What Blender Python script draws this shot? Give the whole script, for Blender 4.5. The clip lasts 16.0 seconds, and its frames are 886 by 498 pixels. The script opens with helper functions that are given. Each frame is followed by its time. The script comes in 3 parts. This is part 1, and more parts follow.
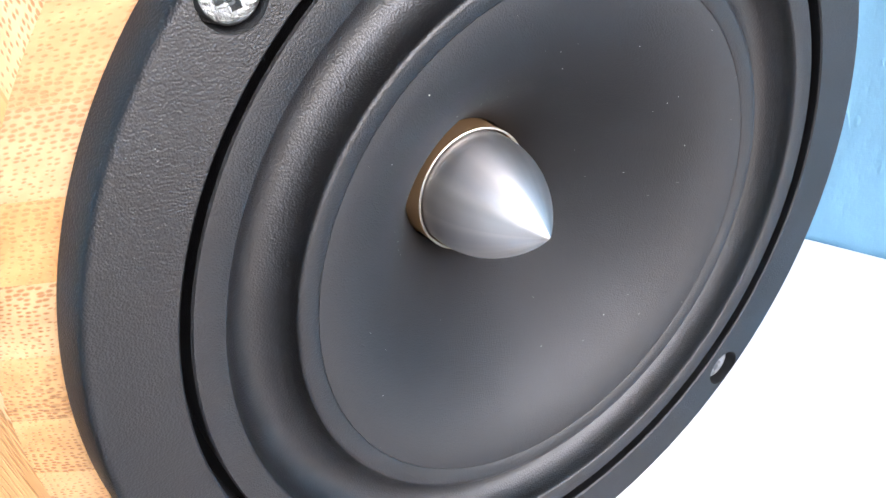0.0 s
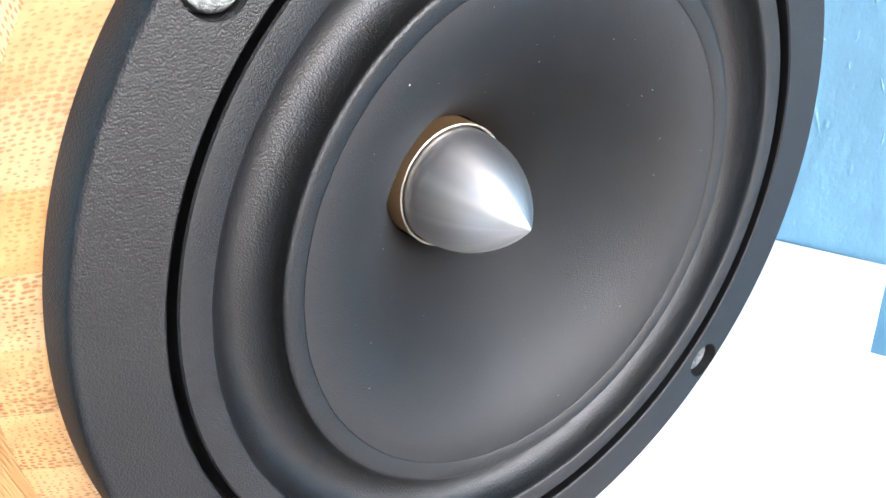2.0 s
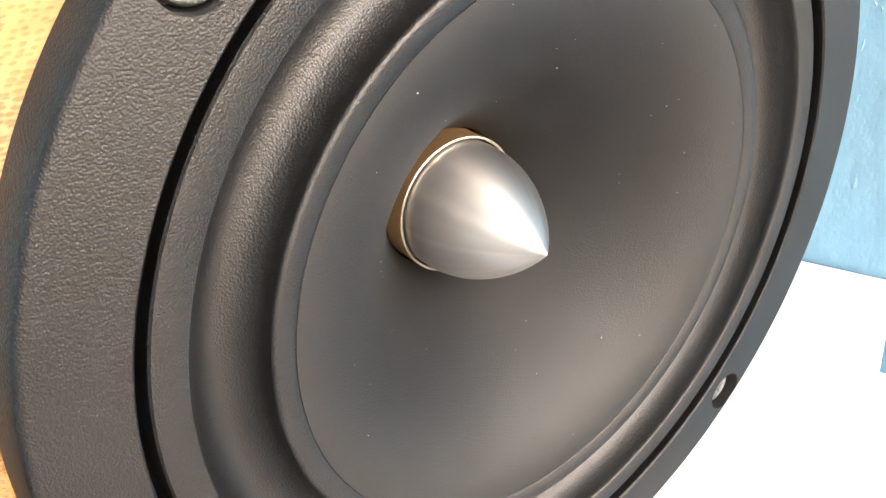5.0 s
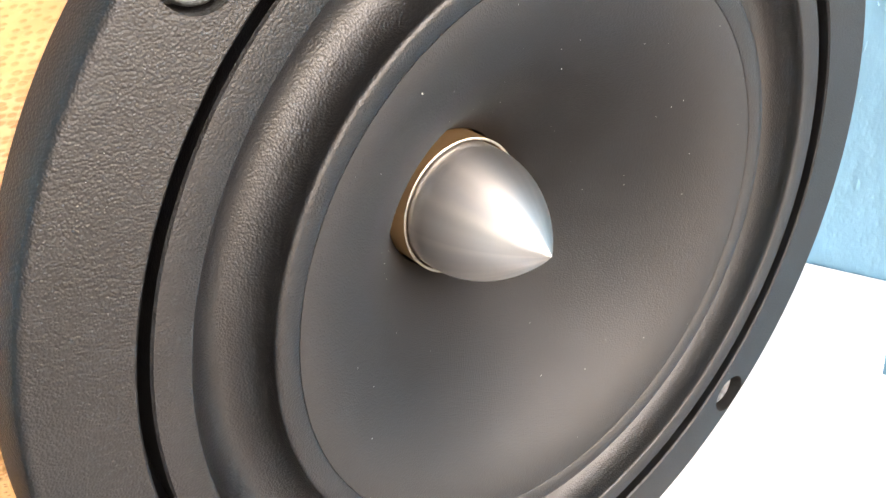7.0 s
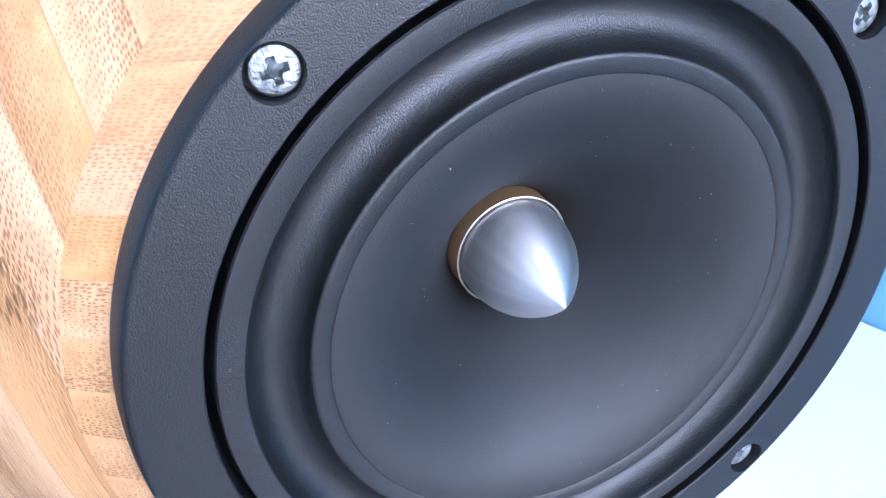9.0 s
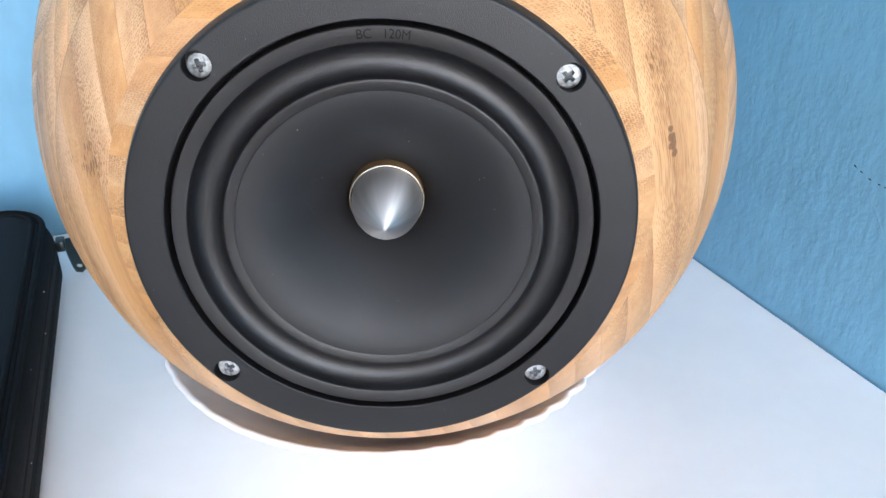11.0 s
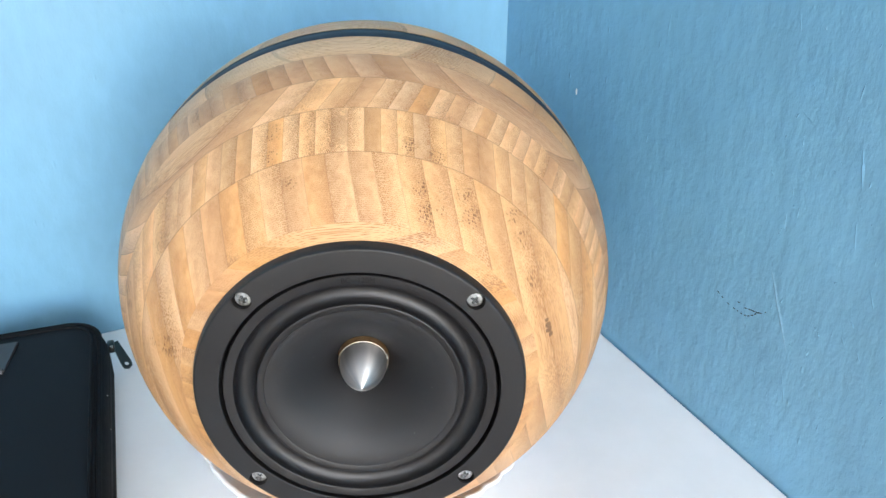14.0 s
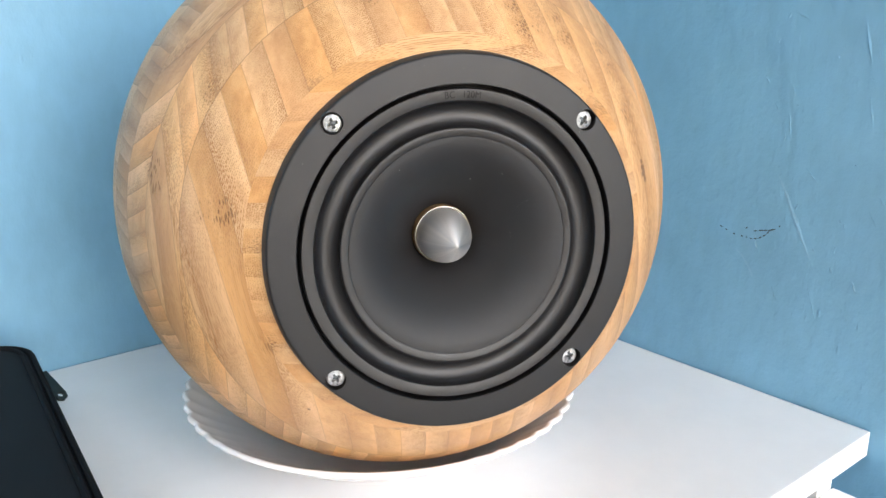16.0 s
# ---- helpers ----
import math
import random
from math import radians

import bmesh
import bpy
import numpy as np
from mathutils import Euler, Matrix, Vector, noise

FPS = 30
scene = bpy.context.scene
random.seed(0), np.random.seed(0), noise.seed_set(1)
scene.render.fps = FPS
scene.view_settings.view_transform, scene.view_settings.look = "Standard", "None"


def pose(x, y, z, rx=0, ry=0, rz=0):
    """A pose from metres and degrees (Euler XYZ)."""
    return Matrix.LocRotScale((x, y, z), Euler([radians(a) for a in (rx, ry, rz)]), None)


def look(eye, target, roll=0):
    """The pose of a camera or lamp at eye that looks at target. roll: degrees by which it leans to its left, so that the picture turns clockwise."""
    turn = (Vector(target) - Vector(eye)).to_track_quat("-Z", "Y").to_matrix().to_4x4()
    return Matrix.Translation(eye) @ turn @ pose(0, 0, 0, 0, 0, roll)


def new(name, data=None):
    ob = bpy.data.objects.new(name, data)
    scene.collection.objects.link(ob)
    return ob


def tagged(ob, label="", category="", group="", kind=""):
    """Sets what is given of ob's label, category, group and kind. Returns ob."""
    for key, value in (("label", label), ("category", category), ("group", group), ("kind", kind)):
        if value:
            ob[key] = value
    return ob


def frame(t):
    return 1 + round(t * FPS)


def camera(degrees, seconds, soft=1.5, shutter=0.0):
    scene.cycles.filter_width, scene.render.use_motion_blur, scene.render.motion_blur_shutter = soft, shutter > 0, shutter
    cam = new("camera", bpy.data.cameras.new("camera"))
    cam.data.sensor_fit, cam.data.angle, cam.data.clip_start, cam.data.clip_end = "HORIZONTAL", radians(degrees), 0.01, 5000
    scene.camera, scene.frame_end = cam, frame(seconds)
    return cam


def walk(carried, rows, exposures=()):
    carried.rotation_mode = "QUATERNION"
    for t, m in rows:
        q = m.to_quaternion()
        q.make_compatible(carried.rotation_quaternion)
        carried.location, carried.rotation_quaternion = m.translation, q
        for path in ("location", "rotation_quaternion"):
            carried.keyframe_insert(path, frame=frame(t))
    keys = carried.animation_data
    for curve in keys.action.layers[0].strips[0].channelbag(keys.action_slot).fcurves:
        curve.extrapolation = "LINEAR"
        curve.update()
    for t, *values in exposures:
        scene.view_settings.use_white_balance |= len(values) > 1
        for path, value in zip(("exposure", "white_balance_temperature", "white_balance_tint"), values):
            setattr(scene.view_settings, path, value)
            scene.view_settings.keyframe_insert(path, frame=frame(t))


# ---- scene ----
# World: shelf top at z = TOP, right wall along y, back wall along x.
cam = camera(55.23, 16.0)
TOP = 0.78
ROWS = [
    (0.00, -0.1255, -0.0626, 1.0129, 56.40, 1.73, -58.33),
    (0.50, -0.1260, -0.0619, 1.0122, 56.55, 1.86, -58.86),
    (1.00, -0.1273, -0.0647, 1.0115, 57.05, 2.07, -59.46),
    (1.50, -0.1274, -0.0658, 1.0107, 56.85, 1.64, -59.13),
    (2.00, -0.1290, -0.0636, 1.0101, 57.57, 1.97, -60.30),
    (2.50, -0.1261, -0.0648, 1.0097, 57.38, 1.58, -59.77),
    (3.00, -0.1264, -0.0622, 1.0105, 57.68, 1.52, -60.57),
    (3.50, -0.1222, -0.0575, 1.0064, 58.10, 1.51, -60.84),
    (4.00, -0.1187, -0.0555, 1.0060, 57.89, 1.22, -60.89),
    (4.50, -0.1184, -0.0540, 1.0044, 58.22, 1.51, -61.30),
    (7.00, -0.1180, -0.0524, 1.0037, 58.41, 1.55, -61.28),
    (7.50, -0.1216, -0.0537, 1.0072, 58.38, 1.41, -61.10),
    (8.00, -0.1301, -0.0602, 1.0110, 58.81, 1.33, -59.34),
    (8.50, -0.1340, -0.0704, 1.0160, 59.02, -0.13, -54.52),
    (9.00, -0.1220, -0.0847, 1.0247, 58.52, -0.76, -45.82),
    (9.50, -0.1089, -0.1191, 1.0345, 58.31, -1.36, -36.68),
    (10.00, -0.1001, -0.1621, 1.0437, 59.06, -1.68, -29.83),
    (10.20, -0.0941, -0.1777, 1.0470, 59.12, -1.50, -27.68),
    (12.30, -0.1168, -0.2976, 1.0865, 62.89, -0.43, -24.21),
    (12.50, -0.1203, -0.3057, 1.0948, 62.86, -0.40, -24.32),
    (13.00, -0.1179, -0.3111, 1.1195, 62.24, -0.38, -24.51),
    (13.50, -0.1113, -0.3047, 1.1400, 61.38, -0.44, -24.95),
    (14.00, -0.1211, -0.3205, 1.1871, 61.41, -0.48, -25.94),
    (14.50, -0.1378, -0.3409, 1.2008, 62.90, -0.46, -28.20),
    (15.00, -0.1748, -0.3273, 1.1473, 66.58, -0.53, -32.05),
    (15.50, -0.2059, -0.2956, 1.0781, 70.62, -0.32, -36.02),
    (16.00, -0.2319, -0.2677, 1.0276, 74.15, 0.04, -39.60),
]
EXPOSURES = [(0.0, 5.42, 6900, 20), (2.5, 5.47, 7000, 16), (4.5, 5.62, 9200, 20), (7.0, 5.6, 8800, 21), (7.5, 5.52, 7900, 20), (8.0, 5.46, 6900, 23), (8.5, 5.36, 5600, 21), (9.0, 5.26, 5400, 22),
             (10.0, 4.9, 5650, 16), (12.3, 4.63, 7500, 15), (14.0, 4.73, 7100, 14), (14.5, 4.76, 6600, 14), (15.0, 4.73, 6800, 15), (15.5, 4.65, 7750, 15), (16.0, 4.63, 7550, 16)]
walk(cam, [(t, pose(x, y, z, rx, ry, rz)) for t, x, y, z, rx, ry, rz in ROWS], EXPOSURES)

# ---- world and lights ----
XR, YB = 0.2662, 0.3400        # faces of the right wall and the back wall
XL, YN, CEIL = -2.6, -2.4, 2.45  # the rest of the room
WX0, WX1, WZ0, WZ1 = -0.72, 0.24, 0.80, 2.38  # window opening opposite the back wall
VX0, VX1 = -2.35, -1.45        # a second opening of the same height beside it, added unseen for fill light

world = bpy.data.worlds.new("sky")
scene.world = world
world.use_nodes = True
wn = world.node_tree
sky = wn.nodes.new("ShaderNodeTexSky")
sky.sky_type = "NISHITA"
sky.sun_disc = False
sky.sun_elevation = radians(66)
sky.sun_rotation = radians(186)
wn.links.new(sky.outputs[0], wn.nodes["Background"].inputs[0])
wn.nodes["Background"].inputs[1].default_value = 0.06

sun = new("sun", bpy.data.lights.new("sun", "SUN"))
sun.data.energy, sun.data.angle, sun.data.color = 5.0, radians(0.5), (1.0, 0.94, 0.86)
sun.matrix_world = look((-0.4, -4.05, 9.1), (0, 0, 0))

# daylight in the window, then a weaker added fill for the right wall
for x0, x1, watts in ((WX0, WX1, 1.9), (VX0, VX1, 0.6)):
    day = new("window_and_fill_light", bpy.data.lights.new("window_and_fill_light", "AREA"))
    day.data.shape, day.data.size, day.data.size_y = "RECTANGLE", x1 - x0, WZ1 - WZ0
    day.data.energy, day.data.color = watts, (1.0, 0.95, 0.89)
    day.matrix_world = look(((x0 + x1) / 2, YN + 0.02, (WZ0 + WZ1) / 2), ((x0 + x1) / 2, 0, (WZ0 + WZ1) / 2))


# ---- materials ----
def nodes(name, color, rough=0.5, metal=0.0, spec=0.5):
    m = bpy.data.materials.new(name)
    m.use_nodes = True
    nt = m.node_tree
    b = nt.nodes["Principled BSDF"]
    b.inputs["Base Color"].default_value = (*color, 1)
    b.inputs["Roughness"].default_value = rough
    b.inputs["Metallic"].default_value = metal
    b.inputs["Specular IOR Level"].default_value = spec
    return m, nt, b


def math_node(nt, op, a, b=None, c=None):
    n = nt.nodes.new("ShaderNodeMath")
    n.operation = op
    for i, v in enumerate((a, b, c)):
        if v is None:
            continue
        if isinstance(v, (int, float)):
            n.inputs[i].default_value = v
        else:
            nt.links.new(v, n.inputs[i])
    return n.outputs[0]


def coords(nt, scale=(1, 1, 1), rot=(0, 0, 0)):
    tc = nt.nodes.new("ShaderNodeTexCoord")
    mp = nt.nodes.new("ShaderNodeMapping")
    mp.inputs["Scale"].default_value = scale
    mp.inputs["Rotation"].default_value = rot
    nt.links.new(tc.outputs["Object"], mp.inputs[0])
    return mp.outputs[0]


def noise_tex(nt, vec, scale, detail=3.0, rough=0.5):
    n = nt.nodes.new("ShaderNodeTexNoise")
    n.inputs["Scale"].default_value = scale
    n.inputs["Detail"].default_value = detail
    n.inputs["Roughness"].default_value = rough
    nt.links.new(vec, n.inputs["Vector"])
    return n.outputs["Fac"]


def ramp(nt, fac, stops):
    r = nt.nodes.new("ShaderNodeValToRGB")
    e = r.color_ramp.elements
    while len(e) < len(stops):
        e.new(0.5)
    for el, (p, c) in zip(e, stops):
        el.position = p
        el.color = (*c, 1) if len(c) == 3 else c
    nt.links.new(fac, r.inputs[0])
    return r.outputs[0]


def mix_color(nt, fac, a, b, mode="MIX"):
    n = nt.nodes.new("ShaderNodeMix")
    n.data_type, n.blend_type = "RGBA", mode
    for sock, v in ((n.inputs[0], fac), (n.inputs[6], a), (n.inputs[7], b)):
        if isinstance(v, (int, float)):
            sock.default_value = v
        elif isinstance(v, tuple):
            sock.default_value = (*v, 1)
        else:
            nt.links.new(v, sock)
    return n.outputs[2]


def bump(nt, bsdf, height, strength, distance):
    n = nt.nodes.new("ShaderNodeBump")
    n.inputs["Strength"].default_value = strength
    n.inputs["Distance"].default_value = distance
    nt.links.new(height, n.inputs["Height"])
    nt.links.new(n.outputs[0], bsdf.inputs["Normal"])
    return n


def grained(name, color, rough, scale, dist, strength=0.6, spec=0.5, vary=0.15, metal=0.0, pebble=False, mottle=35.0):
    """A moulded or cast surface: fine grain in relief, faint large variation."""
    m, nt, b = nodes(name, color, rough, metal, spec)
    v = coords(nt)
    fine = noise_tex(nt, v, scale, 4.0, 0.6)
    if pebble:
        cell = nt.nodes.new("ShaderNodeTexVoronoi")
        cell.inputs["Scale"].default_value = scale
        nt.links.new(v, cell.inputs["Vector"])
        fine = math_node(nt, "MULTIPLY_ADD", cell.outputs["Distance"], -1.0, math_node(nt, "MULTIPLY", noise_tex(nt, v, scale * 0.5, 2.0, 0.5), 0.25))
    bump(nt, b, fine, strength, dist)
    big = noise_tex(nt, v, mottle, 4.0, 0.6)
    lo = tuple(c * (1 - vary) for c in color)
    hi = tuple(min(1, c * (1 + vary)) for c in color)
    nt.links.new(ramp(nt, big, [(0.3, lo), (0.7, hi)]), b.inputs["Base Color"])
    rr = math_node(nt, "MULTIPLY_ADD", big, 0.16, rough - 0.08)
    nt.links.new(rr, b.inputs["Roughness"])
    return m


# places on the body where the cane is stained and its bundles are coarse and dark: x, y, z, radius, strength
STAINS = ((0.0222, 0.1116, -0.0356, 0.006, 0.9), (0.0353, 0.1075, -0.0348, 0.006, 0.9), (0.0268, 0.0977, -0.0211, 0.006, 0.8), (0.0314, 0.0892, -0.0147, 0.009, 1),
          (0.0463, 0.0937, -0.0245, 0.006, 0.9), (0.0496, 0.0845, -0.0178, 0.008, 0.8), (0.0708, 0.0808, -0.0278, 0.006, 1), (0.0752, 0.0707, -0.0231, 0.006, 0.9),
          (0.0804, 0.0525, -0.0160, 0.006, 0.7), (-0.1199, 0.0294, -0.0505, 0.008, 1), (-0.1193, 0.0217, -0.0466, 0.006, 1), (-0.1007, 0.0154, -0.0217, 0.006, 0.9),
          (-0.0930, 0.0159, -0.0144, 0.008, 1), (-0.0844, 0.1078, -0.0828, 0.006, 1), (-0.0403, 0.1136, -0.0455, 0.006, 0.8), (-0.0404, 0.1056, -0.0347, 0.005, 0.8),
          (-0.0965, 0.0614, -0.0365, 0.007, 0.6), (-0.0316, 0.0980, -0.0229, 0.005, 0.5), (-0.0769, -0.0382, -0.0075, 0.007, 0.5))
KNOTS = ((0.0893, 0.0315, -0.0143, 0.0024), (0.0901, 0.0287, -0.0146, 0.0036), (0.0906, 0.0262, -0.0147, 0.0032), (0.0916, 0.0232, -0.0150, 0.0026), (0.0895, 0.0260, -0.0138, 0.0022), (-0.0614, -0.0722, -0.0148, 0.0014))


def near_points(nt, vec, points):
    """Strongest nearness to any of the points, 0 to 1."""
    best = None
    for p in points:
        d = nt.nodes.new("ShaderNodeVectorMath")
        d.operation = "DISTANCE"
        nt.links.new(vec, d.inputs[0])
        d.inputs[1].default_value = p[:3]
        n = math_node(nt, "MULTIPLY", math_node(nt, "MAXIMUM", math_node(nt, "MULTIPLY_ADD", d.outputs["Value"], -1 / p[3], 1.0), 0.0), p[4] if len(p) > 4 else 1.0)
        best = n if best is None else math_node(nt, "MAXIMUM", best, n)
    return best


def bamboo(name, angle, width, ends=(9.0, -9.0), value=1.0, spread=0.20, tint=(1.0, 1.0, 1.0), shade=0.24, glue=0.3, marks=1.0):
    """Laminated bamboo: strips of one width run at one angle in the plane of a layer."""
    m, nt, b = nodes(name, (0.6, 0.4, 0.2), 0.40)
    v = coords(nt, rot=(0, 0, radians(-angle)))
    sep = nt.nodes.new("ShaderNodeSeparateXYZ")
    nt.links.new(v, sep.inputs[0])
    along, across, deep = sep.outputs
    info = nt.nodes.new("ShaderNodeObjectInfo")
    rnd = info.outputs["Random"]
    # place within the strip, 0 to 1, flipped for half of the strips
    f = math_node(nt, "FRACT", math_node(nt, "MULTIPLY_ADD", across, 1 / width, 100.0))
    flip = math_node(nt, "GREATER_THAN", math_node(nt, "FRACT", math_node(nt, "MULTIPLY", rnd, 7.3)), 0.35)
    g = math_node(nt, "ABSOLUTE", math_node(nt, "SUBTRACT", f, flip))
    # bundles of fibres: thin rods along the strip in even rows, thicker towards one side
    jit = nt.nodes.new("ShaderNodeCombineXYZ")
    wav = math_node(nt, "MULTIPLY", noise_tex(nt, v, 60.0, 2.0, 0.5), 1.6)
    nt.links.new(math_node(nt, "MULTIPLY_ADD", across, 1750.0, math_node(nt, "MULTIPLY_ADD", rnd, 37.0, wav)), jit.inputs[0])
    nt.links.new(math_node(nt, "MULTIPLY_ADD", deep, 1560.0, wav), jit.inputs[1])
    vor = nt.nodes.new("ShaderNodeTexVoronoi")
    vor.voronoi_dimensions = "2D"
    vor.inputs["Scale"].default_value = 1.0
    vor.inputs["Randomness"].default_value = 0.55
    nt.links.new(jit.outputs[0], vor.inputs["Vector"])
    size = math_node(nt, "MULTIPLY_ADD", math_node(nt, "POWER", g, 1.3), 0.24, 0.24)
    along_break = nt.nodes.new("ShaderNodeCombineXYZ")
    nt.links.new(math_node(nt, "MULTIPLY", along, 160.0), along_break.inputs[0])
    nt.links.new(math_node(nt, "MULTIPLY", across, 900.0), along_break.inputs[1])
    nt.links.new(math_node(nt, "MULTIPLY", deep, 900.0), along_break.inputs[2])
    brk = noise_tex(nt, along_break.outputs[0], 1.0, 2.0, 0.5)
    size = math_node(nt, "MULTIPLY_ADD", brk, 0.36, math_node(nt, "SUBTRACT", size, 0.16))
    dots = math_node(nt, "SUBTRACT", size, vor.outputs["Distance"])
    dots = math_node(nt, "MULTIPLY", math_node(nt, "MAXIMUM", dots, 0.0), 4.2)
    dots = math_node(nt, "MINIMUM", dots, 1.0)
    # some strips show their bundles, others hardly
    pick = math_node(nt, "FRACT", math_node(nt, "MULTIPLY", rnd, 13.7))
    some = math_node(nt, "MULTIPLY_ADD", pick, 0.75 * marks, 0.45 * marks)
    home = coords(nt)
    stain = math_node(nt, "MINIMUM", math_node(nt, "MULTIPLY", near_points(nt, home, STAINS), 2.2), 1.0)
    patch = noise_tex(nt, v, 28.0, 3.0, 0.6)
    some = math_node(nt, "MULTIPLY", some, math_node(nt, "MULTIPLY_ADD", patch, 0.7, 0.55))
    # streaks along the fibres
    sv = nt.nodes.new("ShaderNodeCombineXYZ")
    nt.links.new(math_node(nt, "MULTIPLY_ADD", along, 6.0, math_node(nt, "MULTIPLY", rnd, 19.0)), sv.inputs[0])
    nt.links.new(math_node(nt, "MULTIPLY", across, 260.0), sv.inputs[1])
    nt.links.new(math_node(nt, "MULTIPLY", deep, 260.0), sv.inputs[2])
    streak = noise_tex(nt, sv.outputs[0], 1.0, 4.0, 0.6)
    base = ramp(nt, streak, [(0.2, (0.50, 0.262, 0.115)), (0.5, (0.61, 0.356, 0.174)), (0.8, (0.69, 0.436, 0.232))])
    tone = math_node(nt, "MULTIPLY_ADD", math_node(nt, "FRACT", math_node(nt, "MULTIPLY", rnd, 3.1)), spread, value * (1.0 - spread / 2))
    tone = math_node(nt, "MULTIPLY", tone, math_node(nt, "MULTIPLY_ADD", g, -shade, 1.0 + shade / 2))
    # strips with few bundles are plainer and more orange
    base = mix_color(nt, marks, base, ramp(nt, pick, [(0.1, (0.98, 0.87, 0.74)), (0.45, (1.0, 0.98, 0.95)), (0.9, (1.03, 1.05, 1.08))]), "MULTIPLY")
    hsv = nt.nodes.new("ShaderNodeHueSaturation")
    nt.links.new(mix_color(nt, 1.0, base, tint, "MULTIPLY"), hsv.inputs["Color"])
    nt.links.new(tone, hsv.inputs["Value"])
    nt.links.new(math_node(nt, "MULTIPLY_ADD", math_node(nt, "FRACT", math_node(nt, "MULTIPLY", rnd, 5.7)), 0.10, 0.95), hsv.inputs["Saturation"])
    col = mix_color(nt, math_node(nt, "MULTIPLY", dots, some), hsv.outputs[0], (0.34, 0.135, 0.036))
    # coarse dark bundles in a few strips
    wide = nt.nodes.new("ShaderNodeCombineXYZ")
    nt.links.new(math_node(nt, "MULTIPLY_ADD", across, 1000.0, wav), wide.inputs[0])
    nt.links.new(math_node(nt, "MULTIPLY_ADD", deep, 900.0, wav), wide.inputs[1])
    nt.links.new(math_node(nt, "MULTIPLY", along, 120.0), wide.inputs[2])
    coarse = nt.nodes.new("ShaderNodeTexVoronoi")
    coarse.inputs["Scale"].default_value = 1.0
    coarse.inputs["Randomness"].default_value = 0.7
    nt.links.new(wide.outputs[0], coarse.inputs["Vector"])
    big = math_node(nt, "SUBTRACT", math_node(nt, "MULTIPLY_ADD", g, 0.20, 0.30), coarse.outputs["Distance"])
    big = math_node(nt, "MINIMUM", math_node(nt, "MULTIPLY", math_node(nt, "MAXIMUM", big, 0.0), 6.0), 1.0)
    few = math_node(nt, "GREATER_THAN", math_node(nt, "FRACT", math_node(nt, "MULTIPLY", rnd, 17.9)), 0.6)
    lots = math_node(nt, "MINIMUM", math_node(nt, "MAXIMUM", math_node(nt, "MULTIPLY_ADD", patch, 5.0, -2.5), 0.0), 0.45)
    amount = math_node(nt, "MAXIMUM", math_node(nt, "MULTIPLY", few, lots), stain)
    col = mix_color(nt, math_node(nt, "MULTIPLY", stain, 0.22), col, (0.40, 0.19, 0.06))
    col = mix_color(nt, math_node(nt, "MULTIPLY", big, math_node(nt, "MULTIPLY", amount, 0.9)), col, (0.16, 0.066, 0.02))
    # the nodes of the cane: a dark ragged band here and there along a strip
    place = math_node(nt, "FRACT", math_node(nt, "MULTIPLY_ADD", along, 2.6, math_node(nt, "MULTIPLY", rnd, 11.0)))
    near = math_node(nt, "ABSOLUTE", math_node(nt, "SUBTRACT", place, 0.5))
    rag = noise_tex(nt, v, 420.0, 3.0, 0.7)
    node = math_node(nt, "SUBTRACT", math_node(nt, "MULTIPLY_ADD", rag, 0.045, -0.006), near)
    node = math_node(nt, "MINIMUM", math_node(nt, "MULTIPLY", math_node(nt, "MAXIMUM", node, 0.0), 60.0), 0.35)
    rare = math_node(nt, "GREATER_THAN", math_node(nt, "FRACT", math_node(nt, "MULTIPLY", rnd, 23.0)), 0.8)
    col = mix_color(nt, math_node(nt, "MULTIPLY", node, rare), col, (0.17, 0.075, 0.025))
    # knots
    knot = math_node(nt, "MAXIMUM", math_node(nt, "MULTIPLY", math_node(nt, "SUBTRACT", math_node(nt, "MULTIPLY", near_points(nt, home, KNOTS), 1.3), rag), 3.0), 0.0)
    col = mix_color(nt, math_node(nt, "MINIMUM", math_node(nt, "MULTIPLY", knot, 1.3), 0.75), col, (0.11, 0.045, 0.015))
    # glue line at the strip's edge
    edge = math_node(nt, "MULTIPLY", math_node(nt, "LESS_THAN", f, 0.035), glue)
    col = mix_color(nt, edge, col, (0.20, 0.10, 0.04))
    # glue line between two layers
    seam = math_node(nt, "MINIMUM", math_node(nt, "ABSOLUTE", math_node(nt, "SUBTRACT", deep, ends[0])), math_node(nt, "ABSOLUTE", math_node(nt, "SUBTRACT", deep, ends[1])))
    col = mix_color(nt, math_node(nt, "MULTIPLY", math_node(nt, "LESS_THAN", seam, 0.0002), 0.45), col, (0.16, 0.075, 0.03))
    nt.links.new(col, b.inputs["Base Color"])
    nt.links.new(math_node(nt, "MULTIPLY_ADD", streak, 0.18, 0.34), b.inputs["Roughness"])
    bump(nt, b, math_node(nt, "MULTIPLY_ADD", dots, -1.0, streak), 0.5, 0.0002)
    return m


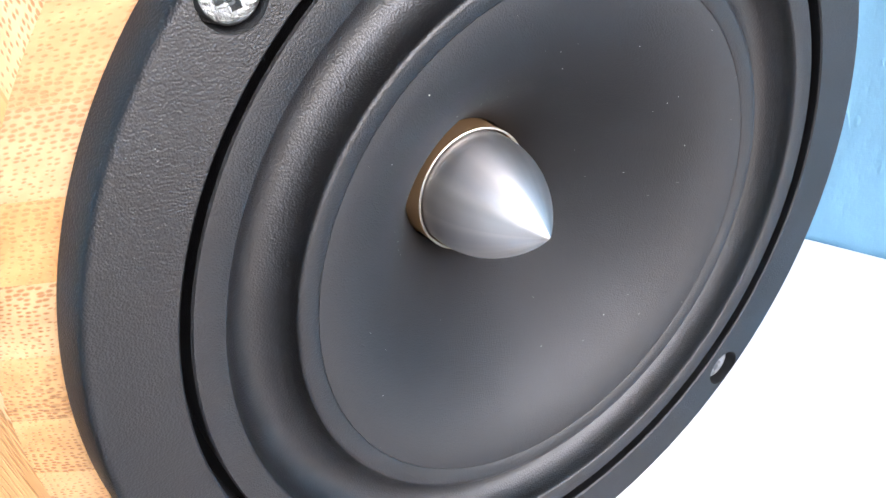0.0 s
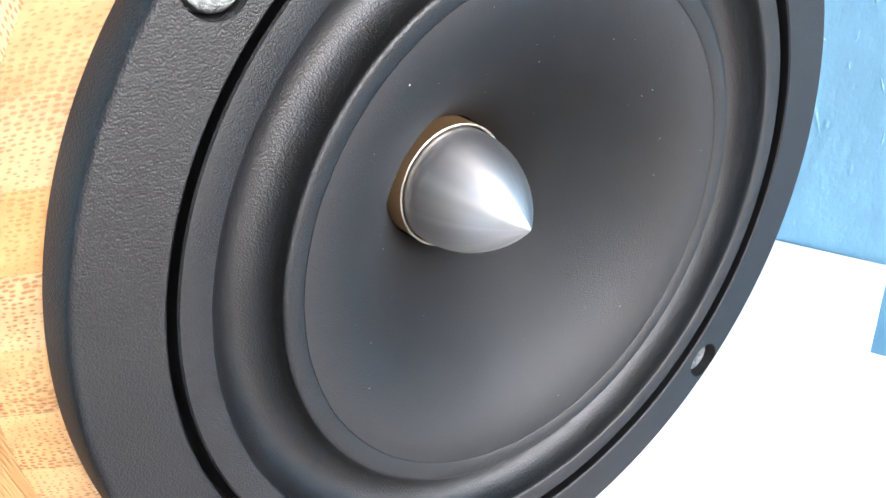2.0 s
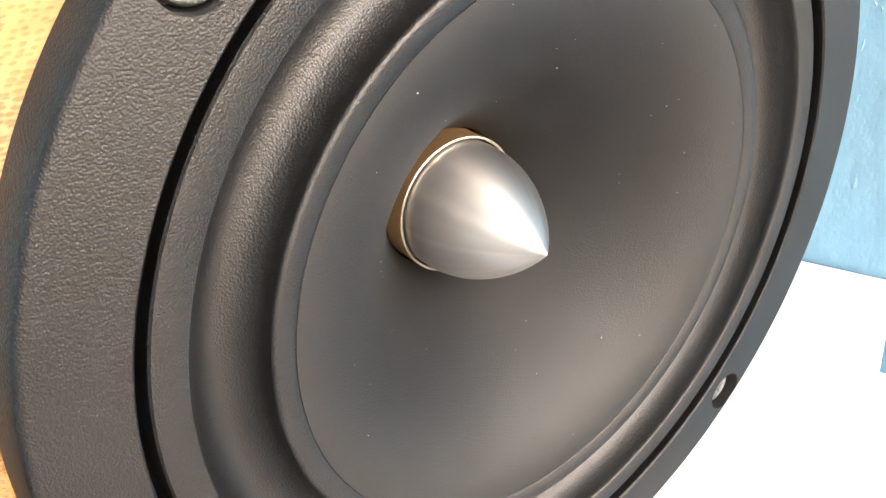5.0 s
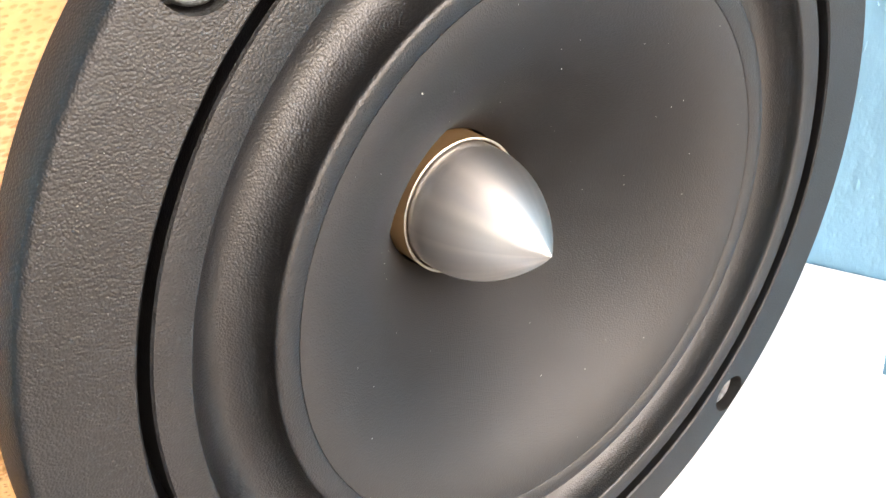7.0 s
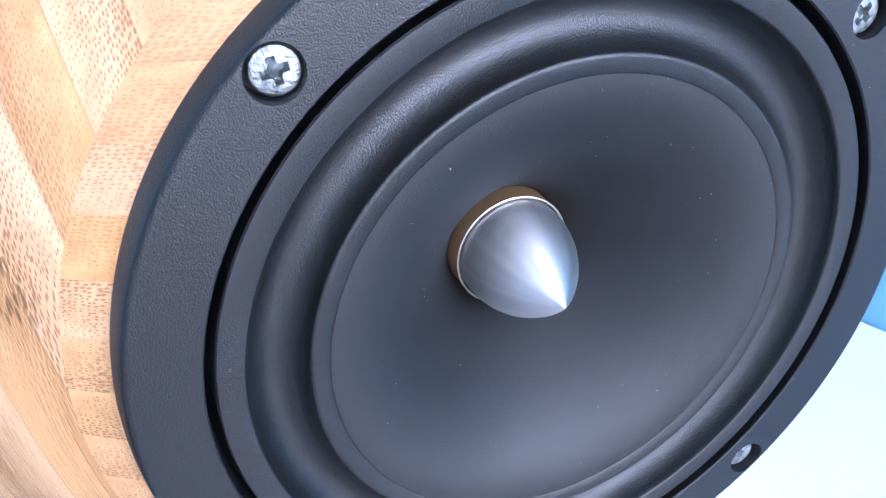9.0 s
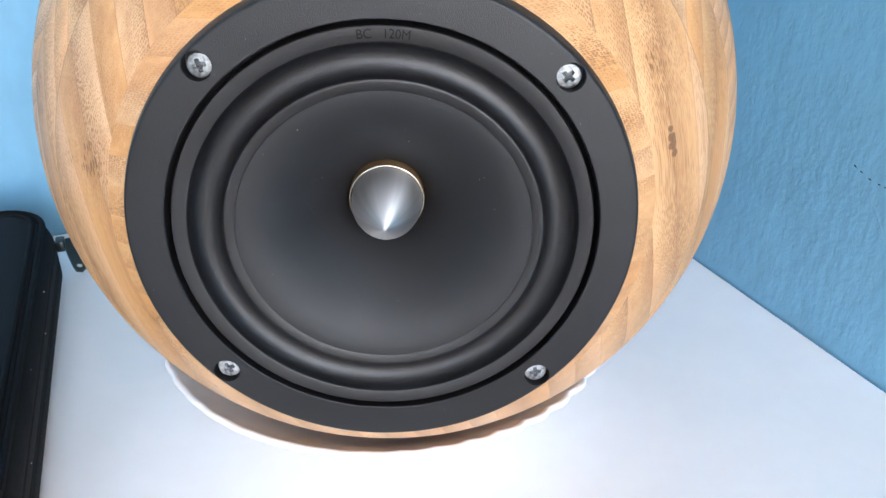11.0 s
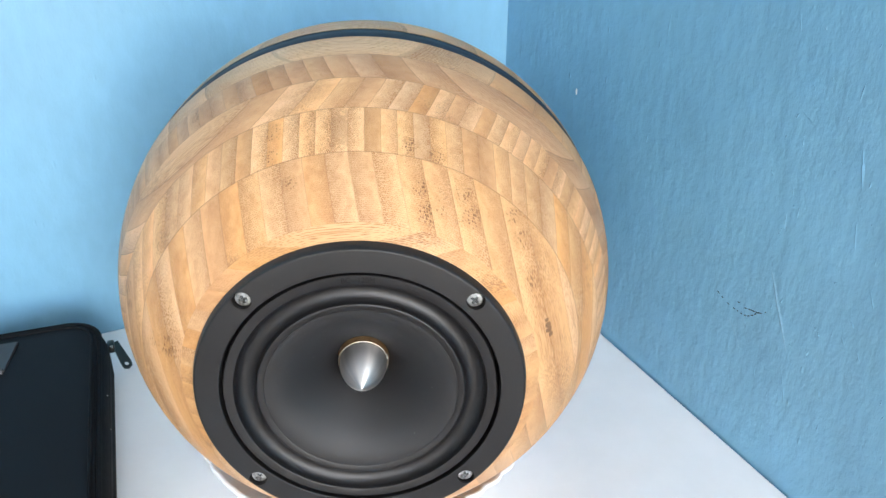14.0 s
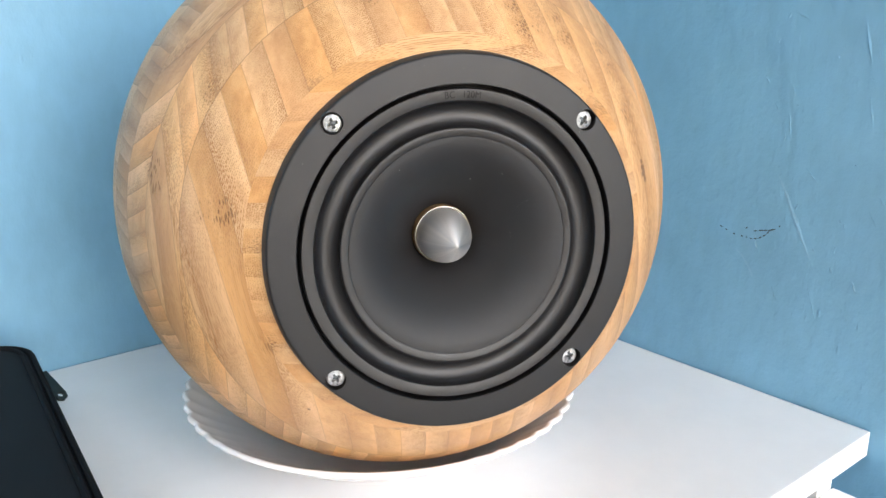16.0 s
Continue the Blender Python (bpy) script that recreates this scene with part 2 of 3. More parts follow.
def painted_wall(name, color, relief):
    """Brushed and scraped emulsion: soft trowel marks, nibs, streaks down the wall."""
    m, nt, b = nodes(name, color, 0.5)
    v = coords(nt)
    tall = coords(nt, scale=(1, 1, 0.45))
    soft = noise_tex(nt, v, 9.0, 4.0, 0.55)
    mid = noise_tex(nt, tall, 85.0, 4.0, 0.6)
    fine = noise_tex(nt, v, 330.0, 3.0, 0.6)
    nib = nt.nodes.new("ShaderNodeTexVoronoi")
    nib.inputs["Scale"].default_value = 75.0
    nt.links.new(tall, nib.inputs["Vector"])
    dot = math_node(nt, "MAXIMUM", math_node(nt, "SUBTRACT", 0.10, nib.outputs["Distance"]), 0.0)
    where = math_node(nt, "MAXIMUM", math_node(nt, "SUBTRACT", noise_tex(nt, v, 7.0, 2.0, 0.5), 0.45), 0.0)
    h = math_node(nt, "MULTIPLY_ADD", mid, 0.6, math_node(nt, "MULTIPLY", fine, 0.12))
    h = math_node(nt, "ADD", h, math_node(nt, "MULTIPLY", math_node(nt, "MULTIPLY", dot, where), 14.0))
    h = math_node(nt, "MULTIPLY_ADD", soft, 2.0, h)
    bump(nt, b, h, 0.7, relief)
    lo = tuple(c * 0.9 for c in color)
    hi = tuple(c * 1.08 for c in color)
    nt.links.new(ramp(nt, math_node(nt, "MULTIPLY_ADD", mid, 0.4, math_node(nt, "MULTIPLY", soft, 0.6)), [(0.35, lo), (0.65, hi)]), b.inputs["Base Color"])
    nt.links.new(math_node(nt, "MULTIPLY_ADD", soft, 0.2, 0.36), b.inputs["Roughness"])
    return m


BLUE = painted_wall("blue_paint", (0.165, 0.39, 0.555), 0.0027)
PALE_BLUE = painted_wall("paler_blue_run", (0.20, 0.42, 0.58), 0.0016)
SMOOTH_BLUE = painted_wall("smooth_blue_paint", (0.165, 0.39, 0.555), 0.0011)
WHITE_PAINT = grained("white_paint", (0.80, 0.79, 0.77), 0.7, 300.0, 0.0003)
GREIGE = grained("grey_paint", (0.52, 0.52, 0.52), 0.7, 300.0, 0.0003)
FLOORING = grained("floor_laminate", (0.05, 0.05, 0.055), 0.45, 200.0, 0.0002)
LAMINATE = grained("white_laminate", (0.90, 0.893, 0.888), 0.38, 900.0, 0.00003, 0.3, vary=0.02)
GLAZE = grained("white_glaze", (0.88, 0.86, 0.845), 0.22, 120.0, 0.0002, 0.3, vary=0.03)
FRAME_BLACK = grained("black_moulded_plastic", (0.0040, 0.0038, 0.0046), 0.47, 3300.0, 0.00006, 1.0, spec=0.57, pebble=True)
RUBBER = grained("black_rubber", (0.0040, 0.0038, 0.0046), 0.43, 3300.0, 0.00006, 0.9, spec=0.62, pebble=True)
CONE_BLACK = grained("black_cone", (0.0045, 0.0044, 0.0053), 0.60, 3600.0, 0.00006, 0.7, spec=0.62, pebble=True)
GROOVE_BLACK = grained("black_groove", (0.0036, 0.0036, 0.004), 0.65, 1500.0, 0.00003, spec=0.2)
LACQUER = grained("dark_lacquer", (0.012, 0.020, 0.034), 0.55, 400.0, 0.00003, spec=0.25)
FABRIC = grained("black_nylon", (0.0042, 0.0062, 0.0088), 0.75, 1600.0, 0.0003, 0.7, spec=0.25)
FABRIC_EDGE = grained("black_binding", (0.0040, 0.0047, 0.0060), 0.75, 2400.0, 0.0003, 0.7, spec=0.15)
LEATHER = grained("black_strap", (0.035, 0.036, 0.040), 0.5, 900.0, 0.0003)
ZIP_METAL = grained("dark_zip_metal", (0.05, 0.06, 0.06), 0.35, 900.0, 0.00005, metal=0.9)
COPPER = grained("bronze_former", (0.42, 0.26, 0.13), 0.45, 900.0, 0.00003, metal=0.6)
SOLDER = grained("pale_ring_edge", (0.42, 0.39, 0.33), 0.34, 900.0, 0.00003, metal=0.8)
ZINC = grained("zinc_plated_steel", (0.31, 0.325, 0.325), 0.40, 1500.0, 0.0003, 0.9, vary=0.5, metal=0.95, mottle=700.0)
DULL_ZINC = grained("dull_zinc", (0.42, 0.43, 0.44), 0.36, 1500.0, 0.0005, 0.9, vary=0.6, metal=0.9, mottle=700.0)
RECESS = grained("screw_recess", (0.10, 0.11, 0.115), 0.5, 1300.0, 0.0002, metal=0.8)
SCUFF = grained("dark_scuff", (0.055, 0.080, 0.088), 0.8, 900.0, 0.0001)
DUST = grained("pale_dust", (0.65, 0.66, 0.62), 0.9, 900.0, 0.0001)


def turned_metal():
    m, nt, b = nodes("turned_aluminium", (0.70, 0.695, 0.69), 0.36, 1.0)
    tan = nt.nodes.new("ShaderNodeTangent")
    tan.direction_type, tan.axis = "RADIAL", "Z"
    nt.links.new(tan.outputs[0], b.inputs["Tangent"])
    b.inputs["Anisotropic Rotation"].default_value = 0.25
    b.inputs["Anisotropic"].default_value = 0.9
    v = coords(nt, scale=(1, 1, 1))
    sep = nt.nodes.new("ShaderNodeSeparateXYZ")
    nt.links.new(v, sep.inputs[0])
    ring = nt.nodes.new("ShaderNodeTexNoise")
    ring.noise_dimensions = "1D"
    ring.inputs["Scale"].default_value = 9000.0
    nt.links.new(sep.outputs[2], ring.inputs["W"])
    nt.links.new(math_node(nt, "MULTIPLY_ADD", ring.outputs["Fac"], 0.18, 0.25), b.inputs["Roughness"])
    # reflected streaks from the tip to the foot, painted into the base colour
    turn = math_node(nt, "ARCTAN2", sep.outputs[1], sep.outputs[0])
    around = nt.nodes.new("ShaderNodeTexNoise")
    around.noise_dimensions = "1D"
    around.inputs["Scale"].default_value = 1.5
    around.inputs["Detail"].default_value = 2.0
    nt.links.new(turn, around.inputs["W"])
    nt.links.new(ramp(nt, around.outputs["Fac"], [(0.3, (0.53, 0.53, 0.545)), (0.5, (0.62, 0.61, 0.605)), (0.7, (0.74, 0.72, 0.705))]), b.inputs["Base Color"])
    return m


ALUMINIUM = turned_metal()


# ---- mesh helpers ----
def link_mesh(name, bm, material, parent=None, label="", smooth=True, sharp=35):
    me = bpy.data.meshes.new(name)
    bmesh.ops.recalc_face_normals(bm, faces=bm.faces)
    for f in bm.faces:
        f.smooth = smooth
    if smooth:
        for e in bm.edges:
            if len(e.link_faces) == 2 and e.calc_face_angle(0) > radians(sharp):
                e.smooth = False
    bm.to_mesh(me)
    bm.free()
    me.materials.append(material)
    ob = new(name, me)
    if parent:
        ob.parent = parent
    if label:
        ob["label"] = label
    return ob


def part(name, bm, material, parent, label="", smooth=True, sharp=35):
    return link_mesh(name, bm, material, parent, label, smooth, sharp)


def box(x0, x1, y0, y1, z0, z1, bevel=0.0):
    bm = bmesh.new()
    bmesh.ops.create_cube(bm, size=1)
    for v in bm.verts:
        v.co = ((x0 + x1) / 2 + v.co.x * (x1 - x0), (y0 + y1) / 2 + v.co.y * (y1 - y0), (z0 + z1) / 2 + v.co.z * (z1 - z0))
    if bevel:
        bmesh.ops.bevel(bm, geom=list(bm.edges), offset=bevel, segments=2, affect="EDGES", profile=0.5)
    return bm


def lathe(profile, steps=128, closed=False):
    """Turns (r, z) points round the local z axis."""
    bm = bmesh.new()
    rings = []
    for r, z in profile:
        if r < 1e-6:
            rings.append([bm.verts.new((0, 0, z))])
        else:
            rings.append([bm.verts.new((r * math.cos(2 * math.pi * i / steps), r * math.sin(2 * math.pi * i / steps), z)) for i in range(steps)])
    pairs = list(zip(rings, rings[1:]))
    if closed:
        pairs.append((rings[-1], rings[0]))
    for a, b in pairs:
        for i in range(steps):
            j = (i + 1) % steps
            vs = [a[i % len(a)], a[j % len(a)], b[j % len(b)], b[i % len(b)]]
            vs = list(dict.fromkeys(vs))
            if len(vs) > 2:
                bm.faces.new(vs)
    return bm


def arc(r0, z0, radius, a0, a1, n):
    return [(r0 + radius * math.cos(radians(a0 + (a1 - a0) * i / n)), z0 + radius * math.sin(radians(a0 + (a1 - a0) * i / n))) for i in range(n + 1)]


def loft(rings, cap=True):
    bm = bmesh.new()
    vs = [[bm.verts.new(p) for p in r] for r in rings]
    n = len(vs[0])
    for a, b in zip(vs, vs[1:]):
        for i in range(n):
            bm.faces.new((a[i], a[(i + 1) % n], b[(i + 1) % n], b[i]))
    if cap:
        bm.faces.new(vs[0])
        bm.faces.new(vs[-1])
    return bm


def tube(points, radius, closed=False, sides=8):
    """A round cord along a line of points."""
    bm = bmesh.new()
    pts = [Vector(p) for p in points]
    n = len(pts)
    rings = []
    for i, p in enumerate(pts):
        a = pts[(i - 1) % n] if closed or i else p
        b = pts[(i + 1) % n] if closed or i < n - 1 else p
        d = (b - a).normalized()
        u = d.orthogonal() if abs(d.z) > 0.9 else d.cross(Vector((0, 0, 1)))
        u.normalize()
        w = d.cross(u)
        rings.append([bm.verts.new(p + radius * (math.cos(2 * math.pi * k / sides) * u + math.sin(2 * math.pi * k / sides) * w)) for k in range(sides)])
    pairs = list(zip(rings, rings[1:])) + ([(rings[-1], rings[0])] if closed else [])
    for a, b in pairs:
        for k in range(sides):
            bm.faces.new((a[k], a[(k + 1) % sides], b[(k + 1) % sides], b[k]))
    if not closed:
        bm.faces.new(rings[0])
        bm.faces.new(rings[-1])
    return bm


def thing(name, label, category, m=Matrix(), group=""):
    ob = new(name)
    ob.empty_display_size = 0.05
    ob.matrix_world = m
    return tagged(ob, label, category, group)


# ---- room ----
def structure(name, bm, material, label):
    ob = link_mesh(name, bm, material, smooth=False)
    return tagged(ob, label, name.split("_")[0], kind="structure")


T = 0.12
WALL_E = structure("wall_east", box(XR, XR + T, YN, YB + T, 0, CEIL), BLUE, "blue painted plaster wall with brushed and scraped relief")
structure("wall_north", box(XL - T, XR, YB, YB + T, 0, CEIL), SMOOTH_BLUE, "blue painted plaster wall behind the cabinet")
structure("wall_west", box(XL - T, XL, YN, YB, 0, CEIL), GREIGE, "plain grey painted room wall")
structure("floor", box(XL - T, XR + T, YN - T, YB + T, -0.1, 0), FLOORING, "plain dark grey laminate room floor")
structure("ceiling", box(XL - T, XR + T, YN - T, YB + T, CEIL, CEIL + 0.1), WHITE_PAINT, "plain white painted room ceiling")


def wall_with_window():
    bm = bmesh.new()
    for x0, x1, z0, z1 in ((XL - T, VX0, 0, CEIL), (VX1, WX0, 0, CEIL), (WX1, XR + T, 0, CEIL), (VX0, VX1, 0, WZ0), (VX0, VX1, WZ1, CEIL), (WX0, WX1, 0, WZ0), (WX0, WX1, WZ1, CEIL)):
        b = box(x0, x1, YN - T, YN, z0, z1)
        me = bpy.data.meshes.new("piece")
        b.to_mesh(me)
        b.free()
        bm.from_mesh(me)
        bpy.data.meshes.remove(me)
    return bm


structure("wall_south", wall_with_window(), GREIGE, "plain grey painted wall with a window and an added fill-light opening")

# ---- cabinet under the speaker ----
YF, XS = -0.0751, 0.2645
dresser = thing("cabinet", "white laminate cabinet with a thick overhanging top", "cabinet", pose(-0.6, 0.13, 0))
DX0 = -1.45


def dresser_part(name, bm, label=""):
    bm.transform(Matrix.Translation((0.6, -0.13, 0)))
    return part(name, bm, LAMINATE, dresser, label, smooth=False)


dresser_part("tabletop", box(DX0, XS, YF, YB - 0.002, TOP - 0.0162, TOP, 0.0005))
dresser_part("rail", box(DX0 + 0.058, 0.2055, YF + 0.030, YF + 0.048, TOP - 0.060, TOP - 0.0162, 0.0006))
dresser_part("side_panel", box(0.2055, 0.2225, YF + 0.0006, YB - 0.01, 0, TOP - 0.0162, 0.0006))
dresser_part("side_panel", box(DX0 + 0.04, DX0 + 0.058, YF + 0.0006, YB - 0.01, 0, TOP - 0.0162, 0.0006))
dresser_part("back_panel", box(DX0 + 0.058, 0.2055, YB - 0.018, YB - 0.01, 0.05, TOP - 0.0162))
zt = TOP - 0.0215
for k in range(4):
    d = dresser_part("drawer_front", box(DX0 + 0.04, 0.2228, YF - 0.0178, YF, zt - 0.174, zt, 0.0012))
    zt -= 0.178

# ---- plate ----
PC = (0.037, 0.1155)


def scalloped_plate():
    lobes, steps = 46, 46 * 10
    inner = [(0.0, 0.0092), (0.03, 0.0092), (0.050, 0.0098), (0.066, 0.0125), (0.082, 0.0188), (0.097, 0.0268), (0.107, 0.0330), (0.1112, 0.0358), (0.1124, 0.0366)]
    outer = [(0.1136, 0.0366), (0.1146, 0.0358), (0.1146, 0.0348), (0.1134, 0.0336), (0.104, 0.0280), (0.092, 0.0202), (0.078, 0.0125), (0.066, 0.0072), (0.058, 0.0045), (0.056, 0.0), (0.051, 0.0), (0.049, 0.0040), (0.0, 0.0040)]
    bm = bmesh.new()
    rings = []
    for r, z in inner + outer:
        if r == 0:
            rings.append([bm.verts.new((0, 0, z))])
            continue
        w = max(0.0, (r - 0.080) / 0.034) ** 1.5
        ring = []
        for i in range(steps):
            a = 2 * math.pi * i / steps
            calm = 0.18 + 0.82 * min(1.0, abs(((a - radians(218) + math.pi) % (2 * math.pi)) - math.pi) / 0.85) ** 3
            wave = calm * (abs(math.sin(a * lobes / 2 + 0.5 * math.sin(4 * a))) - 0.6)
            low = 0.35 * math.sin(3 * a + 0.7) + 0.25 * math.sin(5 * a + 2.0)
            front = 0.0014 * math.exp(-((math.degrees(a) - 247) / 34) ** 2) * min(1.0, w)
            rr = r * (1 - 0.026 * min(1.0, w)) - front + w * (0.0016 + 0.0024 * wave + 0.0006 * low)
            ring.append(bm.verts.new((rr * math.cos(a), rr * math.sin(a), z + w * (0.0009 * wave + 0.0008 * low))))
        rings.append(ring)
    for a, b in zip(rings, rings[1:]):
        for i in range(steps):
            j = (i + 1) % steps
            vs = list(dict.fromkeys([a[i % len(a)], a[j % len(a)], b[j % len(b)], b[i % len(b)]]))
            if len(vs) > 2:
                bm.faces.new(vs)
    return bm


plate = link_mesh("plate", scalloped_plate(), GLAZE, sharp=70)
plate.location = (*PC, TOP)
tagged(plate, "white glazed ceramic plate with a scalloped rim", "plate")

# ---- loudspeaker ----
DRV = pose(-0.0127, -0.0132, TOP + 0.1526, 89.36, 0, -23.33) @ pose(0, 0, 0, 0, 0, -1.35)
speaker = thing("loudspeaker", "round laminated bamboo loudspeaker with one black driver", "loudspeaker", DRV)
RB, ZC = 0.142, -0.1206   # radius of the body, centre of its front half along the axis
BAND = (-0.1138, -0.1310)  # the dark ring between the halves
ZB = ZC - 0.0140          # centre of the rear half


def body_radius(z):
    c = ZC if z > BAND[0] else ZB
    return math.sqrt(max(0.0, RB * RB - (z - c) ** 2)) if not BAND[1] <= z <= BAND[0] else RB


def layer_profile(z0, z1):
    n = 8
    out = [(body_radius(z0 + (z1 - z0) * i / n), z0 + (z1 - z0) * i / n) for i in range(n + 1)]
    return out


def custom_normals(me):
    """Smooth turned face, sharp sawn faces."""
    normals = []
    for p in me.polygons:
        outer = p.material_index == 0 and p.use_smooth
        for li in p.loop_indices:
            co = me.vertices[me.loops[li].vertex_index].co
            if outer:
                c = Vector((0, 0, ZC if co.z > BAND[0] + 1e-5 else ZB))
                normals.append((co - c).normalized())
            else:
                normals.append(p.normal.copy())
    me.normals_split_custom_set(normals)


def bamboo_layer(z0, z1, angle, width, *look_of):
    """One glued-up layer, sawn into its strips: the strips are cut out of the turned ring."""
    mat = bamboo("bamboo_%d" % angle, angle, width, (z1 if z1 < -0.03 else 9.0, z0 if z0 < -0.03 else 9.0), *look_of)
    inner = max(min(body_radius(z0), body_radius(z1)) - 0.017, 0.0735)
    prof = layer_profile(z0, z1)
    liner = lathe([(inner - 0.006, z0), (inner - 0.0002, z0), (inner - 0.0002, z1), (inner - 0.006, z1)], 64, True)
    base = part("cabinet_layer", liner, mat, speaker)
    full = prof + [(inner, z1)] + [(inner, z0)]
    src = lathe(full, 112, True)
    bmesh.ops.recalc_face_normals(src, faces=src.faces)
    me0 = bpy.data.meshes.new("ring")
    src.to_mesh(me0)
    src.free()
    d = Vector((math.cos(radians(angle)), math.sin(radians(angle)), 0))
    u = Vector((-d.y, d.x, 0))
    rmax = max(r for r, z in full)
    k0, k1 = math.floor(-rmax / width), math.ceil(rmax / width)
    for k in range(k0, k1):
        for side in (1, -1):
            bm = bmesh.new()
            bm.from_mesh(me0)
            for co, no in ((u * (k * width), -u), (u * ((k + 1) * width), u)):
                geom = bm.verts[:] + bm.edges[:] + bm.faces[:]
                cut = bmesh.ops.bisect_plane(bm, geom=geom, plane_co=co, plane_no=no, clear_outer=True)
                edges = [e for e in cut["geom_cut"] if isinstance(e, bmesh.types.BMEdge)]
                if edges:
                    bmesh.ops.holes_fill(bm, edges=edges)
            lo, hi = k * width, (k + 1) * width
            whole = lo >= inner - 1e-6 or hi <= -inner + 1e-6
            if whole and side == -1:
                bm.free()
                continue
            if not whole:
                geom = bm.verts[:] + bm.edges[:] + bm.faces[:]
                cut = bmesh.ops.bisect_plane(bm, geom=geom, plane_co=(0, 0, 0), plane_no=-d * side, clear_outer=True)
                edges = [e for e in cut["geom_cut"] if isinstance(e, bmesh.types.BMEdge)]
                if edges:
                    bmesh.ops.holes_fill(bm, edges=edges)
            if len(bm.faces) < 4:
                bm.free()
                continue
            for f in bm.faces:
                c = f.calc_center_median()
                cc = Vector((0, 0, ZC if c.z > BAND[0] else ZB))
                f.smooth = abs((c - cc).length - RB) < 0.0012 and f.normal.dot((c - cc).normalized()) > 0.93
            me = bpy.data.meshes.new("bamboo_strip")
            bm.to_mesh(me)
            bm.free()
            me.materials.append(mat)
            custom_normals(me)
            ob = new("bamboo_strip", me)
            ob.parent = base
    bpy.data.meshes.remove(me0)


LAYERS = [(-0.0080, -0.0314, 104, 0.0105, 1.0, 0.10, (1.0, 0.98, 0.97), 0.24, 0.3, 0.95), (-0.0314, -0.0520, 93, 0.0075, 1.05, 0.36, (1.0, 1.0, 1.0), 0.24, 0.42), (-0.0520, -0.0710, 42, 0.0070, 1.09, 0.26, (1.0, 1.0, 1.04), 0.22, 0.42),
          (-0.0710, -0.0910, 146, 0.0073, 0.82, 0.16, (1.0, 0.97, 1.02), 0.24, 0.42), (-0.0910, BAND[0], 4, 0.0170, 1.0, 0.10, (1.0, 1.01, 1.04))]
bamboo_layer(-0.0033, -0.0080, 6, 0.0098, 0.99, 0.04, (1.0, 0.97, 0.93), 0.10, 0.03, 0.9)
for layer in LAYERS:
    bamboo_layer(*layer)
band = [(RB - 0.02, BAND[0]), (RB - 0.0006, BAND[0]), (RB - 0.0002, BAND[0] - 0.0006), (RB - 0.0002, BAND[1] + 0.0006), (RB - 0.0006, BAND[1]), (RB - 0.02, BAND[1])]
part("band", lathe(band, 192, True), LACQUER, speaker, "dark blue-black lacquered ring")
REAR = bamboo("bamboo_rear", 8, 0.017)
rear = [(math.sqrt(max(0, RB * RB - (z - ZB) ** 2)), z) for z in [BAND[1] - i * 0.0065 for i in range(21)]]
rear += [(0.0, rear[-1][1])]
part("rear_shell", lathe(rear, 160), REAR, speaker)

# driver: frame, surround, cone, former, plug
FACE = 0.0020   # the frame's face stands proud of the screw heads' seats
RS = 0.0735 / math.sqrt(2)
SCREWS = ((-RS, RS, 0.3, -5), (RS, RS, 0.9, 1), (-RS, -RS, 0.5, -3), (RS, -RS, 0.15, 2))  # place, turn and lean


def carve(bm, cutters):
    """Cuts the closed shapes out of a closed shape."""
    made = []
    for k, b in enumerate([bm] + cutters):
        me = bpy.data.meshes.new("tmp")
        bmesh.ops.recalc_face_normals(b, faces=b.faces)
        b.to_mesh(me)
        b.free()
        made.append(new("tmp", me))
    for c in made[1:]:
        mod = made[0].modifiers.new("cut", "BOOLEAN")
        mod.operation, mod.object, mod.solver = "DIFFERENCE", c, "EXACT"
    me = bpy.data.meshes.new_from_object(made[0].evaluated_get(bpy.context.evaluated_depsgraph_get()))
    out = bmesh.new()
    out.from_mesh(me)
    for ob in made:
        bpy.data.objects.remove(ob)
    bpy.data.meshes.remove(me)
    return out


FRAME = 0.0028  # the frame's face, a little above the ring inside it
frame_prof = [(0.0668, -0.0045), (0.0668, FRAME - 0.0003), (0.0671, FRAME), (0.0776, FRAME)] + arc(0.0776, FRAME - 0.0012, 0.0012, 80, 20, 5)
frame_prof += [(0.0791, FRAME - 0.0022), (0.0796, FRAME - 0.0045), (0.0799, -0.0056), (0.0684, -0.0056), (0.0684, -0.0045)]
holes = []
for x, y, turn, lean in SCREWS:
    b = lathe([(0.0, -0.0020), (0.0042, -0.0020), (0.0043, FRAME - 0.0002), (0.0046, FRAME + 0.001), (0.0, FRAME + 0.001)], 40)
    b.transform(Matrix.Translation((x * 1.008, y * 1.004, 0)))
    holes.append(b)
part("driver_frame", carve(lathe(frame_prof, 256, True), holes), FRAME_BLACK, speaker, "black textured plastic driver frame")
# floor of the gap in a blacker plastic: the gap's shade put into colour
part("groove", lathe([(0.0674, -0.0068), (0.0620, -0.0068), (0.0620, -0.0076), (0.0674, -0.0076)], 160, True), GROOVE_BLACK, speaker)
